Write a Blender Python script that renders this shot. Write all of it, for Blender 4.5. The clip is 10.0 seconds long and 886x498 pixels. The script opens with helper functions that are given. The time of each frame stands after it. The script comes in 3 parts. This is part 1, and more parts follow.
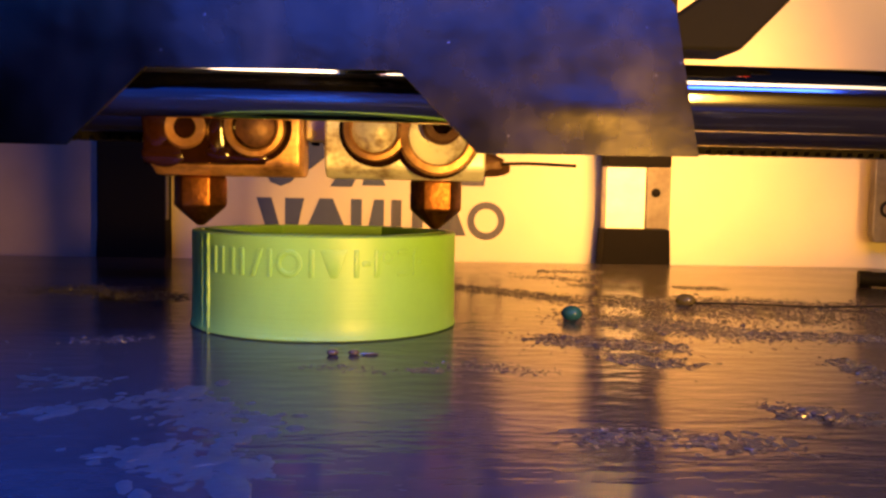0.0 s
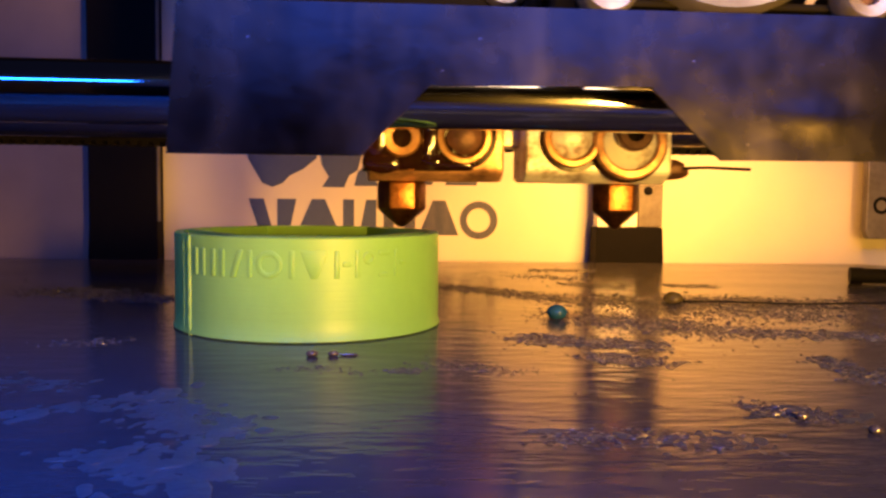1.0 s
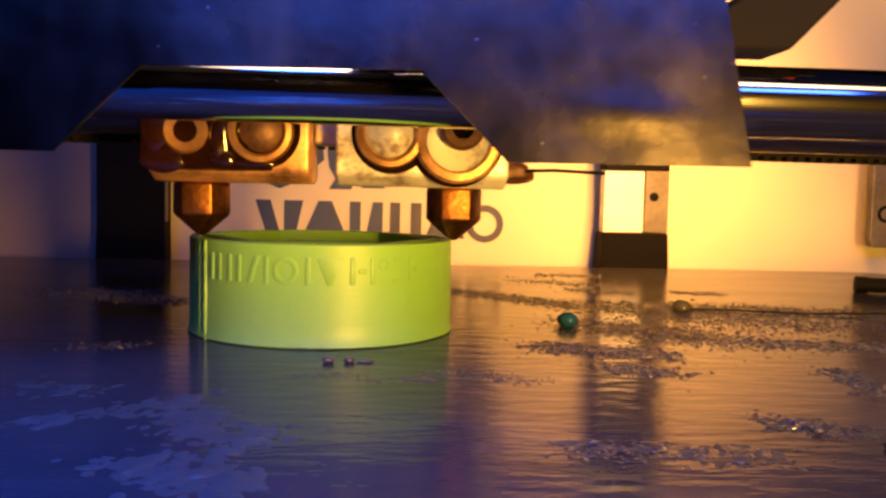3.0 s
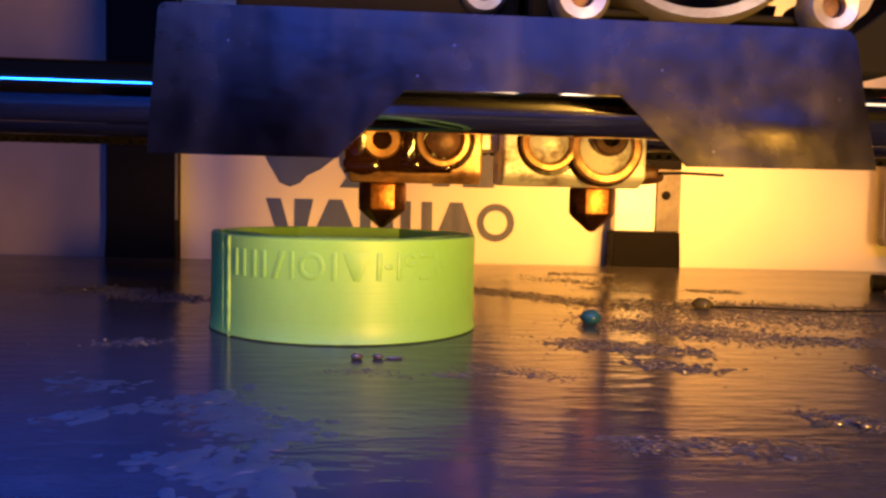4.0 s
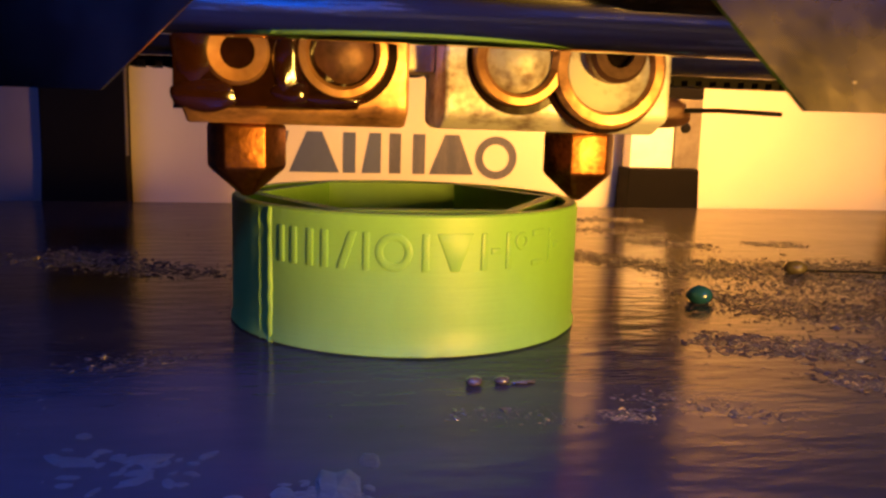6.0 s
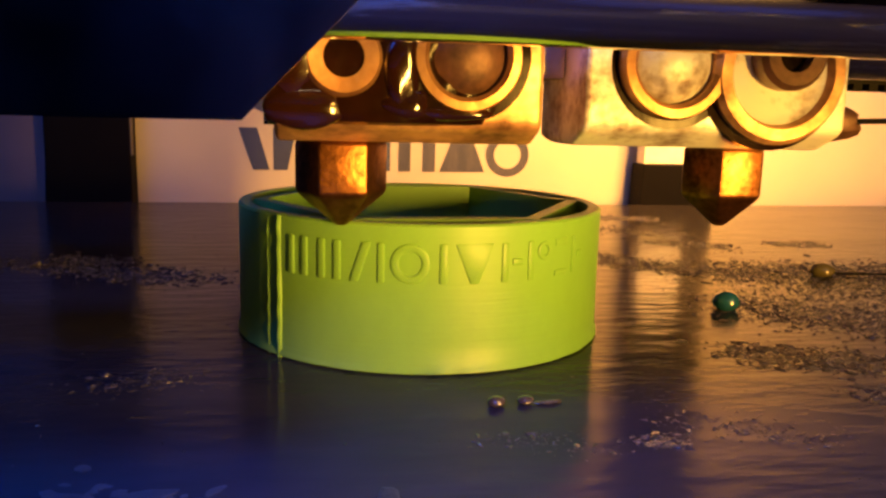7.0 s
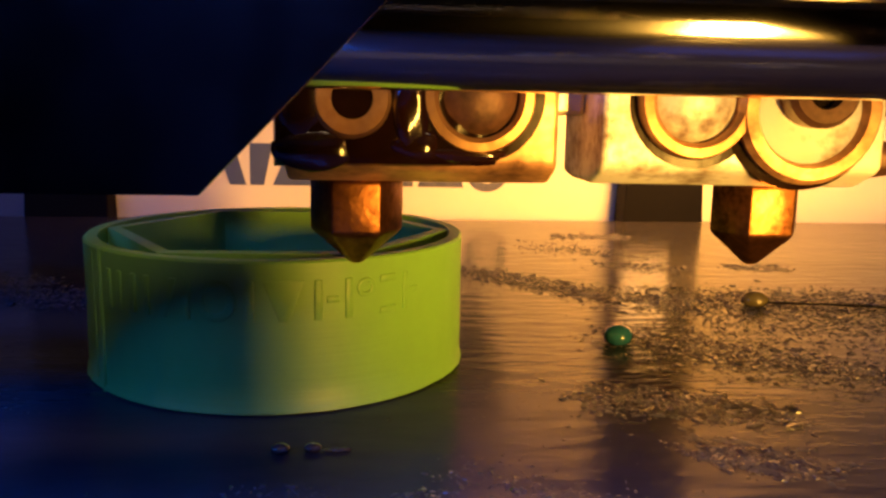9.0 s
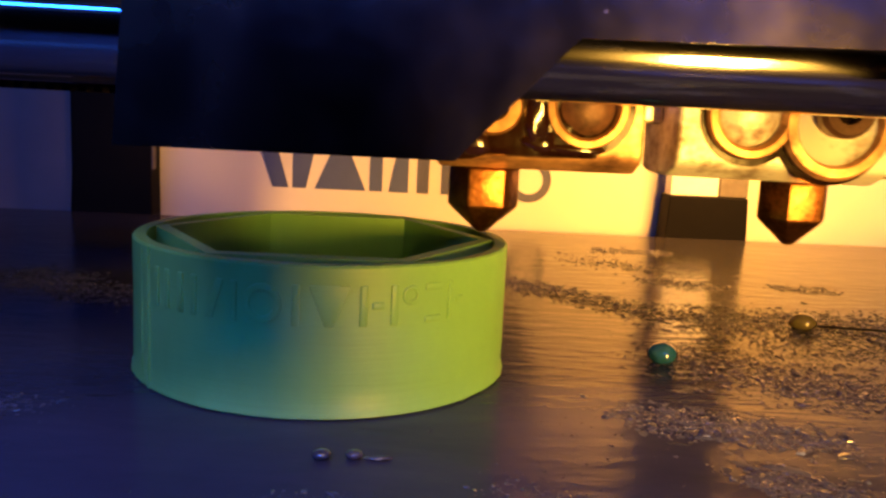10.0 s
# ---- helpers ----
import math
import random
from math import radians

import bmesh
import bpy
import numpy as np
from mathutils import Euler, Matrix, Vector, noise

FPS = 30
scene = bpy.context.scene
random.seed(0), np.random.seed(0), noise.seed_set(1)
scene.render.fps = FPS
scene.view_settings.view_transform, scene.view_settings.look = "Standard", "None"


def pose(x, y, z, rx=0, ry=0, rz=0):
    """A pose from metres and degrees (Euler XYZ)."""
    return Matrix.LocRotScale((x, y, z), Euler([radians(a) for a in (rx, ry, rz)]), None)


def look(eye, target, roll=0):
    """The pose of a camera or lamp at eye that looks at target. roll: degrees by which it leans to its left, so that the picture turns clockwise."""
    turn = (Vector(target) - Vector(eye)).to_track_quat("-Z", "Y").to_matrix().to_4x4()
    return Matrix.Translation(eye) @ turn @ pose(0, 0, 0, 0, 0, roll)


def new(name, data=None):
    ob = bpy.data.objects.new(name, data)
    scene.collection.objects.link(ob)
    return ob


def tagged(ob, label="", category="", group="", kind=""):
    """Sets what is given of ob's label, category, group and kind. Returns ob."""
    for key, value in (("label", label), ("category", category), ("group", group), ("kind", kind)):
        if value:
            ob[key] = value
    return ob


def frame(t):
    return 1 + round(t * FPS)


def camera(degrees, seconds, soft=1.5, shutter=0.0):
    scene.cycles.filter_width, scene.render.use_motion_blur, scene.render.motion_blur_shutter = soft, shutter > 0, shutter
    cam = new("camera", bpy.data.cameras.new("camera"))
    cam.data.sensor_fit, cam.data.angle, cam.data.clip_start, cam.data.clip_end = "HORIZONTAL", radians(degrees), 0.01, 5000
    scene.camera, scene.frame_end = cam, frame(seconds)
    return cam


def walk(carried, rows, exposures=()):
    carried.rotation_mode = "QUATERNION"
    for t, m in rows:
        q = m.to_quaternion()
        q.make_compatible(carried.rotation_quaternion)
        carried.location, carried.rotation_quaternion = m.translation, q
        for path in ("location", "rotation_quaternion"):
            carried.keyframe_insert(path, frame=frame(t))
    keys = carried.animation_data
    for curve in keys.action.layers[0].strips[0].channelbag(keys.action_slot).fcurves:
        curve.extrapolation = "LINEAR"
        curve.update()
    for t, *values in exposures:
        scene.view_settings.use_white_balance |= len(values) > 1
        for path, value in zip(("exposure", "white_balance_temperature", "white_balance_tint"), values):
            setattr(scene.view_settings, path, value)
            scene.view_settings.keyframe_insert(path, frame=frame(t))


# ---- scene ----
cam = camera(56.3, 10.0, soft=2.6, shutter=0.3)
CM = 0.01
# seconds, eye in centimetres from the middle of the printed ring, pitch, roll, yaw
EYES = [
    (0, 0.87, -12.60, 1.95, -3.82, -1.15, -4.02),
    (0.2, 0.90, -12.61, 1.96, -3.98, -1.31, -3.94),
    (0.3, 0.84, -12.67, 1.98, -3.88, -1.42, -4.03),
    (0.5, 0.75, -12.59, 1.90, -3.63, -1.01, -3.86),
    (0.7, 0.81, -12.65, 1.96, -3.70, -1.25, -4.07),
    (1, 1.15, -12.60, 1.96, -3.86, -0.70, -3.91),
    (1.2, 0.83, -12.62, 1.95, -3.88, -1.09, -3.85),
    (1.5, 1.01, -12.65, 2.01, -3.66, -0.89, -3.90),
    (1.7, 1.05, -12.67, 1.99, -3.82, -0.85, -3.96),
    (2, 0.85, -12.60, 1.99, -3.83, -0.93, -3.91),
    (2.2, 0.80, -12.60, 2.02, -4.03, -1.33, -3.67),
    (2.5, 0.95, -12.63, 2.08, -3.62, -1.16, -4.00),
    (2.7, 0.94, -12.67, 2.09, -3.91, -1.41, -3.97),
    (3.8, 0.78, -12.62, 1.99, -3.84, -1.33, -3.97),
    (4, 0.56, -12.52, 1.98, -3.80, -1.42, -4.09),
    (4.2, 0.35, -11.85, 2.00, -4.53, -1.30, -4.07),
    (4.5, 0.04, -11.11, 2.17, -4.98, -1.61, -5.27),
    (4.7, -0.45, -10.88, 2.26, -5.05, -2.67, -6.00),
    (5, -0.88, -10.49, 2.37, -5.79, -2.20, -6.78),
    (5.2, -1.29, -10.12, 2.46, -7.35, -2.62, -7.17),
    (5.5, -1.28, -9.58, 2.44, -7.97, -1.68, -8.11),
    (5.7, -1.18, -9.55, 2.30, -8.95, -1.67, -9.65),
    (6.8, -1.26, -9.01, 2.39, -9.70, -1.75, -9.24),
    (7, -1.23, -9.00, 2.40, -9.86, -1.42, -9.18),
    (7.2, -1.23, -8.99, 2.38, -9.80, -1.61, -9.48),
    (7.5, -1.14, -9.07, 2.36, -9.66, -1.19, -9.46),
    (7.7, -1.10, -9.02, 2.37, -9.57, -1.34, -9.21),
    (8, -0.91, -8.99, 2.39, -9.73, -1.19, -8.03),
    (8.3, -0.93, -9.06, 2.36, -9.79, -1.30, -8.92),
    (8.5, -0.20, -9.01, 2.54, -9.79, -1.33, -7.48),
    (8.7, 0.56, -8.84, 2.65, -9.25, -0.71, -5.10),
    (8.8, 0.94, -8.89, 2.67, -9.30, -1.04, -5.28),
    (9, 0.98, -8.92, 2.67, -9.60, -1.13, -4.81),
    (9.2, 0.87, -8.85, 2.60, -9.23, -2.00, -4.82),
    (9.5, 0.85, -8.90, 2.70, -9.44, -2.24, -3.53),
    (9.7, 0.86, -8.76, 2.68, -9.32, -2.68, -2.80),
    (10, 0.86, -8.85, 2.67, -9.13, -2.86, -2.17),
]
# seconds, place of the first nozzle's tip in centimetres
TIPS = [
    (0, -1.90, 0.14),
    (0.2, -1.61, 0.71),
    (0.3, -1.37, 1.06),
    (0.5, -0.66, 1.59),
    (0.7, 0.18, 1.57),
    (1, 1.40, 0.98),
    (1.2, 1.84, 0.78),
    (1.5, 1.83, -0.57),
    (1.7, 1.28, -1.57),
    (2, 0.08, -1.95),
    (2.2, -0.73, -1.90),
    (2.5, -1.39, -1.24),
    (2.7, -1.09, -1.53),
    (3.1, -1.75, -0.35),
    (3.45, -1.10, 1.20),
    (3.8, 0.20, 1.69),
    (4, 0.54, 1.36),
    (4.2, -0.12, 1.39),
    (4.5, -1.19, 0.61),
    (4.7, -1.79, -0.03),
    (5, -1.53, 0.71),
    (5.2, -0.93, 1.21),
    (5.5, -1.49, 0.31),
    (5.7, -1.80, -0.18),
    (6.2, -1.55, -1.00),
    (6.5, -0.95, -1.50),
    (6.8, -0.50, -1.62),
    (7, -0.94, -1.74),
    (7.1, -0.84, -1.74),
    (7.2, -0.18, -1.65),
    (7.4, 0.76, -1.62),
    (7.5, 0.64, -1.66),
    (7.7, -0.57, -2.06),
    (7.8, -0.90, -1.86),
    (7.9, -0.64, -1.74),
    (8, 0.06, -1.56),
    (8.3, 1.28, -0.90),
    (8.5, 1.70, -0.38),
    (8.7, 1.30, -1.10),
    (8.8, 1.28, -1.42),
    (9, 0.85, -1.78),
    (9.2, 1.37, -0.84),
    (9.5, 1.60, 0.20),
    (9.6, 1.25, 1.05),
    (9.7, 1.00, 1.63),
    (9.8, 1.13, 1.35),
    (9.9, 1.50, 0.85),
    (10, 1.71, 0.46),
]
walk(cam, [(t, pose(x * CM, y * CM, z * CM, 90 + p, r, w)) for t, x, y, z, p, r, w in EYES],
     [(0, 0.08), (8.5, 0.08), (9.0, 0.36), (10, 0.36)])
TIP_Z = 1.40


def view_drop(y):
    """Lowers the bridge where it runs forward, to fit the camera's view."""
    return 0.11 * min(0.0, y + 1.2)



# ---- light ----
world = bpy.data.worlds.new("room")
scene.world = world
world.use_nodes = True
world.node_tree.nodes["Background"].inputs[0].default_value = (0.22, 0.24, 0.70, 1)
world.node_tree.nodes["Background"].inputs[1].default_value = 0.015


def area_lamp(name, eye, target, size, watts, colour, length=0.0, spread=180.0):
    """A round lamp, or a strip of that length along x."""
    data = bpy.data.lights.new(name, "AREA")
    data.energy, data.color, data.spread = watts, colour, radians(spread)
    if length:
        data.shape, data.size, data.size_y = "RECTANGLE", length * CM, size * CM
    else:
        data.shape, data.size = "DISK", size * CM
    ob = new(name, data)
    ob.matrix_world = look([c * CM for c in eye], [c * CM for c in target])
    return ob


# stretched tall and low: the added area fills in for light bounced off the bed
area_lamp("warm_lamp_and_fill", (11, -23, 0.6), (1, 0, 1.2), 7.6, 1.75, (1.0, 0.485, 0.068), 2.2)
area_lamp("blue_lamp", (-2.2, -17, 13), (-3.0, -9.2, 0.0), 5.0, 0.09, (0.0, 0.12, 1.0), 0, 46)
area_lamp("warm_strip_back", (10.0, 3.6, 8.4), (7.6, 12.2, 2.2), 4.0, 0.18, (1.0, 0.40, 0.055), 0, 100)
area_lamp("warm_strip_front", (15, -11.5, 13.5), (15, -2, 3.3), 2.4, 0.062, (1.0, 0.68, 0.40), 38, 80)
area_lamp("blue_strip_front", (-19, -14, 12.5), (-17, 0, 2), 0.8, 0.26, (0.01, 0.16, 1.0), 24)
area_lamp("blue_strip_room", (6, -22, 14), (3, -3, 2), 3.4, 0.27, (0.05, 0.14, 1.0), 24)


# ---- materials ----
def material(name, colour, rough=0.5, metal=0.0, second=None, scale=40.0, stretch=(1, 1, 1), amount=0.5, bump=0.0, bump_scale=None,
             bump_stretch=None, rough_var=0.0, coat=0.0, spec=0.5, subsurface=0.0, detail=6.0, relief=0.0004, bump_detail=None):
    """Procedural surface: two colours mixed by noise at two scales, uneven gloss and fine relief. Scales are per metre."""
    m = bpy.data.materials.new(name)
    m.use_nodes = True
    nt = m.node_tree
    n, link = nt.nodes, nt.links.new
    b = n["Principled BSDF"]
    co = n.new("ShaderNodeTexCoord")

    def noise_at(s, st, deep=detail):
        mp = n.new("ShaderNodeMapping")
        mp.inputs["Scale"].default_value = st
        t = n.new("ShaderNodeTexNoise")
        t.inputs["Scale"].default_value, t.inputs["Detail"].default_value = s, deep
        link(co.outputs["Object"], mp.inputs["Vector"])
        link(mp.outputs["Vector"], t.inputs["Vector"])
        return t.outputs["Fac"]

    big, fine = noise_at(scale, stretch), noise_at(scale * 7.3, stretch)
    both = n.new("ShaderNodeMath")
    both.operation, both.inputs[1].default_value = "MULTIPLY_ADD", 0.4
    link(fine, both.inputs[0])
    link(big, both.inputs[2])
    ramp = n.new("ShaderNodeMapRange")
    ramp.inputs["From Min"].default_value, ramp.inputs["From Max"].default_value = 0.95 - amount, 0.95
    link(both.outputs[0], ramp.inputs["Value"])
    mix = n.new("ShaderNodeMix")
    mix.data_type = "RGBA"
    mix.inputs["A"].default_value = (*colour, 1)
    mix.inputs["B"].default_value = (*(second or [c * 0.75 for c in colour]), 1)
    link(ramp.outputs[0], mix.inputs["Factor"])
    link(mix.outputs["Result"], b.inputs["Base Color"])
    b.inputs["Metallic"].default_value = metal
    b.inputs["Coat Weight"].default_value, b.inputs["Coat Roughness"].default_value = coat, 0.12
    b.inputs["Specular IOR Level"].default_value = spec
    if subsurface:
        b.inputs["Subsurface Weight"].default_value = subsurface
        b.inputs["Subsurface Radius"].default_value = (0.002, 0.003, 0.0008)
        b.inputs["Subsurface Scale"].default_value = 0.5
    rr = n.new("ShaderNodeMapRange")
    rr.inputs["To Min"].default_value, rr.inputs["To Max"].default_value = rough, min(1, rough + rough_var)
    link(both.outputs[0], rr.inputs["Value"])
    link(rr.outputs[0], b.inputs["Roughness"])
    if bump:
        bp = n.new("ShaderNodeBump")
        bp.inputs["Strength"].default_value, bp.inputs["Distance"].default_value = min(1, bump), relief
        link(noise_at(bump_scale or scale * 4, bump_stretch or stretch, detail if bump_detail is None else bump_detail), bp.inputs["Height"])
        link(bp.outputs[0], b.inputs["Normal"])
    return m


BED = material("bed_film", (0.046, 0.042, 0.052), 0.07, 0.0, (0.028, 0.026, 0.033), 60, (0.5, 1.5, 1), 0.5, 0.42, 300, (0.5, 1.5, 1), 0.14, spec=0.075, relief=0.0003, bump_detail=2.5)
PLASTIC = material("green_plastic", (0.215, 0.49, 0.10), 0.33, 0, (0.185, 0.42, 0.078), 90, (1, 1, 0.4), 0.5, 0.08, 400, (0.35, 0.35, 9), 0.15, subsurface=0.1)


def sheet_material():
    """Dark worn steel: cloudy smudges, faint upright streaks, pale specks and an uneven gloss."""
    m = bpy.data.materials.new("worn_steel_sheet")
    m.use_nodes = True
    n, link = m.node_tree.nodes, m.node_tree.links.new
    b = n["Principled BSDF"]
    co = n.new("ShaderNodeTexCoord")

    def cloud(scale, stretch, detail):
        mp, t = n.new("ShaderNodeMapping"), n.new("ShaderNodeTexNoise")
        mp.inputs["Scale"].default_value = stretch
        t.inputs["Scale"].default_value, t.inputs["Detail"].default_value = scale, detail
        link(co.outputs["Object"], mp.inputs["Vector"])
        link(mp.outputs["Vector"], t.inputs["Vector"])
        return t.outputs["Fac"]

    def span(value, a, b2, lo, hi):
        r = n.new("ShaderNodeMapRange")
        for key, v in (("From Min", a), ("From Max", b2), ("To Min", lo), ("To Max", hi)):
            r.inputs[key].default_value = v
        link(value, r.inputs["Value"])
        return r.outputs[0]

    def blend(fac, a, b2):
        x = n.new("ShaderNodeMix")
        x.data_type = "RGBA"
        link(fac, x.inputs["Factor"])
        for key, v in (("A", a), ("B", b2)):
            if isinstance(v, tuple):
                x.inputs[key].default_value = (*v, 1)
            else:
                link(v, x.inputs[key])
        return x.outputs["Result"]

    def plus(a, b2, k):
        x = n.new("ShaderNodeMath")
        x.operation, x.inputs[1].default_value = "MULTIPLY_ADD", k
        link(b2, x.inputs[0])
        link(a, x.inputs[2])
        return x.outputs[0]

    smudge = plus(cloud(52, (1, 1, 0.8), 5), cloud(330, (1, 1, 1), 4), 0.35)
    streak = cloud(150, (1, 1, 0.07), 3)
    colour = blend(span(smudge, 0.4, 1.05, 0, 1), (0.018, 0.017, 0.02), (0.068, 0.06, 0.056))
    colour = blend(span(streak, 0.55, 0.8, 0, 0.45), colour, (0.09, 0.08, 0.075))
    dots = n.new("ShaderNodeTexVoronoi")
    dots.inputs["Scale"].default_value = 260
    link(co.outputs["Object"], dots.inputs["Vector"])
    colour = blend(span(dots.outputs["Distance"], 0.02, 0.045, 0.8, 0), colour, (0.3, 0.27, 0.25))
    link(colour, b.inputs["Base Color"])
    b.inputs["Metallic"].default_value = 1.0
    link(span(plus(smudge, streak, 0.5), 0.6, 1.25, 0.18, 0.34), b.inputs["Roughness"])
    bp = n.new("ShaderNodeBump")
    bp.inputs["Strength"].default_value, bp.inputs["Distance"].default_value = 0.35, 0.0009
    link(plus(cloud(90, (1, 1, 0.5), 2), cloud(420, (1, 1, 1), 3), 0.12), bp.inputs["Height"])
    link(bp.outputs[0], b.inputs["Normal"])
    return m


STEEL_SHEET = sheet_material()
CHROME = material("ground_steel_rod", (0.72, 0.72, 0.72), 0.05, 1.0, (0.6, 0.6, 0.6), 30, (0.2, 1, 1), 0.5, 0.0, rough_var=0.05)
BLOCK = material("scorched_aluminium", (0.86, 0.86, 0.86), 0.30, 0.3, (0.12, 0.035, 0.012), 170, (1, 1, 1), 0.30, 0.3, 500, None, 0.25)
BROWN_BLOCK = material("browned_aluminium", (0.66, 0.37, 0.20), 0.28, 0.5, (0.05, 0.015, 0.006), 150, (1, 1, 1.2), 0.42, 0.3, 500, None, 0.25)
BRASS = material("scorched_brass", (0.50, 0.21, 0.08), 0.22, 1.0, (0.06, 0.022, 0.008), 260, (1, 1, 1), 0.55, 0.3, 700, None, 0.25)
GOO = material("burnt_plastic", (0.004, 0.0016, 0.001), 0.14, 0, (0.013, 0.004, 0.002), 150, (1, 1, 1), 0.5, 0.2, 260, None, 0.1, spec=0.08)
WET_GOO = material("wet_burnt_plastic", (0.008, 0.003, 0.002), 0.08, 0, (0.02, 0.006, 0.003), 150, (1, 1, 1), 0.5, 0.3, 260, None, 0.06, coat=0.6)
RIM = material("worn_washer_steel", (0.56, 0.34, 0.18), 0.26, 0.8, (0.25, 0.11, 0.05), 160, (1, 1, 1), 0.5, 0.2, 500, None, 0.2)
BOLT = material("brown_oiled_steel", (0.13, 0.06, 0.04), 0.42, 0.3, (0.03, 0.012, 0.008), 260, (1, 1, 1), 0.45, 0.5, 420, None, 0.2)
GREY_STEEL = material("grey_steel", (0.55, 0.53, 0.5), 0.3, 0.9, (0.35, 0.3, 0.26), 150, (1, 1, 1), 0.5, 0.2, 500, None, 0.2)
BLACK = material("black_plastic", (0.0045, 0.004, 0.0045), 0.5, 0, (0.008, 0.007, 0.007), 80, (1, 1, 1), 0.5, 0.15, 600, None, 0.2, spec=0.06)
BLACK_STEEL = material("black_painted_steel", (0.004, 0.0036, 0.004), 0.5, 0, (0.007, 0.006, 0.006), 50, (1, 1, 1), 0.5, 0.1, 500, None, 0.15, spec=0.05)
PANEL = material("cream_painted_panel", (0.66, 0.60, 0.48), 0.5, 0, (0.60, 0.54, 0.42), 12, (1, 1, 1), 0.5, 0.06, 500, None, 0.15)
# panel colour with the dimmer light left of the upright painted in
DIM_PANEL = material("dim_panel", (0.20, 0.16, 0.16), 0.45, 0, (0.14, 0.11, 0.11), 14, (1, 1, 1), 0.5, 0.06, 500, None, 0.15)
INK = material("navy_vinyl", (0.035, 0.05, 0.13), 0.4, 0, (0.05, 0.07, 0.16), 90, (1, 1, 1), 0.5, 0.08, 300, None, 0.15)
INK_WORN = material("worn_navy_vinyl", (0.04, 0.043, 0.085), 0.45, 0, (0.09, 0.09, 0.12), 160, (2.5, 1, 0.5), 0.42, 0.15, 300, None, 0.2)
BRIGHT_PLATE = material("bright_metal_plate", (0.92, 0.9, 0.86), 0.3, 0.15, (0.8, 0.77, 0.7), 80, (1, 1, 2), 0.5, 0.1, 300, None, 0.2)
DULL_PLATE = material("dull_metal_plate", (0.20, 0.18, 0.16), 0.4, 0.5, (0.10, 0.085, 0.07), 90, (1, 1, 1), 0.5, 0.15, 300, None, 0.2)
RESIDUE = material("dried_glue", (0.095, 0.092, 0.105), 0.1, 0, (0.03, 0.027, 0.032), 300, (1, 1, 1), 0.6, 0.3, 900, None, 0.2, coat=0.3)
SMEAR = material("glue_smear", (0.05, 0.068, 0.088), 0.35, 0, (0.032, 0.036, 0.043), 250, (1, 1, 1), 0.6, 0.4, 700, None, 0.2)
TEAL = material("teal_plastic_bead", (0.02, 0.11, 0.17), 0.1, 0, (0.015, 0.07, 0.12), 200, (1, 1, 1), 0.5, 0.05, coat=0.6)
AMBER = material("amber_plastic_bead", (0.14, 0.12, 0.06), 0.12, 0, (0.08, 0.065, 0.03), 200, (1, 1, 1), 0.5, 0.05, coat=0.4)
CLEAR = material("milky_plastic_bead", (0.07, 0.06, 0.07), 0.12, 0, (0.04, 0.035, 0.04), 300, (1, 1, 1), 0.5, 0.05, coat=0.5)
RED = material("red_connector_plastic", (0.7, 0.03, 0.02), 0.35, 0, (0.5, 0.02, 0.02), 100, (1, 1, 1), 0.5, 0.05)
ROOM = material("dim_room_paint", (0.22, 0.20, 0.21), 0.8, 0, (0.17, 0.155, 0.165), 3, (1, 1, 1), 0.5)


# ---- mesh helpers (centimetres) ----
def part(name, bm, mat, parent=None, label="", smooth=False):
    """Link a bmesh, built in centimetres, as one mesh object under a thing."""
    bmesh.ops.scale(bm, vec=(CM, CM, CM), verts=bm.verts)
    bmesh.ops.recalc_face_normals(bm, faces=bm.faces)
    me = bpy.data.meshes.new(name)
    bm.to_mesh(me)
    bm.free()
    me.materials.append(mat)
    if smooth:
        for p in me.polygons:
            p.use_smooth = True
        me.set_sharp_from_angle(angle=radians(38))
    ob = new(name, me)
    if parent:
        ob.parent = parent
    if label:
        ob["label"] = label
    return ob


def thing(name, x, y, z, label, category, group="", kind=""):
    ob = new(name)
    ob.empty_display_size = 0.01
    ob.location = (x * CM, y * CM, z * CM)
    return tagged(ob, label, category, group, kind)


def bevel(bm, width, seg=2, edges=None):
    bmesh.ops.bevel(bm, geom=edges or bm.edges[:], offset=width, segments=seg, affect="EDGES", profile=0.5)


def box(x0, x1, y0, y1, z0, z1, bev=0.0, seg=2):
    bm = bmesh.new()
    bmesh.ops.create_cube(bm, size=1, matrix=Matrix.Translation(((x0 + x1) / 2, (y0 + y1) / 2, (z0 + z1) / 2))
                          @ Matrix.Diagonal((x1 - x0, y1 - y0, z1 - z0, 1)))
    if bev:
        bevel(bm, bev, seg)
    return bm


def prism(outline, axis, a, b, bev=0.0, seg=2):
    """Extrude a 2D outline along an axis (0 x, 1 y, 2 z) from a to b."""
    bm = bmesh.new()
    rest = [i for i in range(3) if i != axis]

    def at(p, w):
        v = [0, 0, 0]
        v[axis], v[rest[0]], v[rest[1]] = w, p[0], p[1]
        return bm.verts.new(v)

    lo, hi = [at(p, a) for p in outline], [at(p, b) for p in outline]
    bm.faces.new(lo)
    bm.faces.new(hi[::-1])
    for i in range(len(lo)):
        j = (i + 1) % len(lo)
        bm.faces.new((lo[i], hi[i], hi[j], lo[j]))
    bmesh.ops.recalc_face_normals(bm, faces=bm.faces)
    if bev:
        bevel(bm, bev, seg)
    return bm


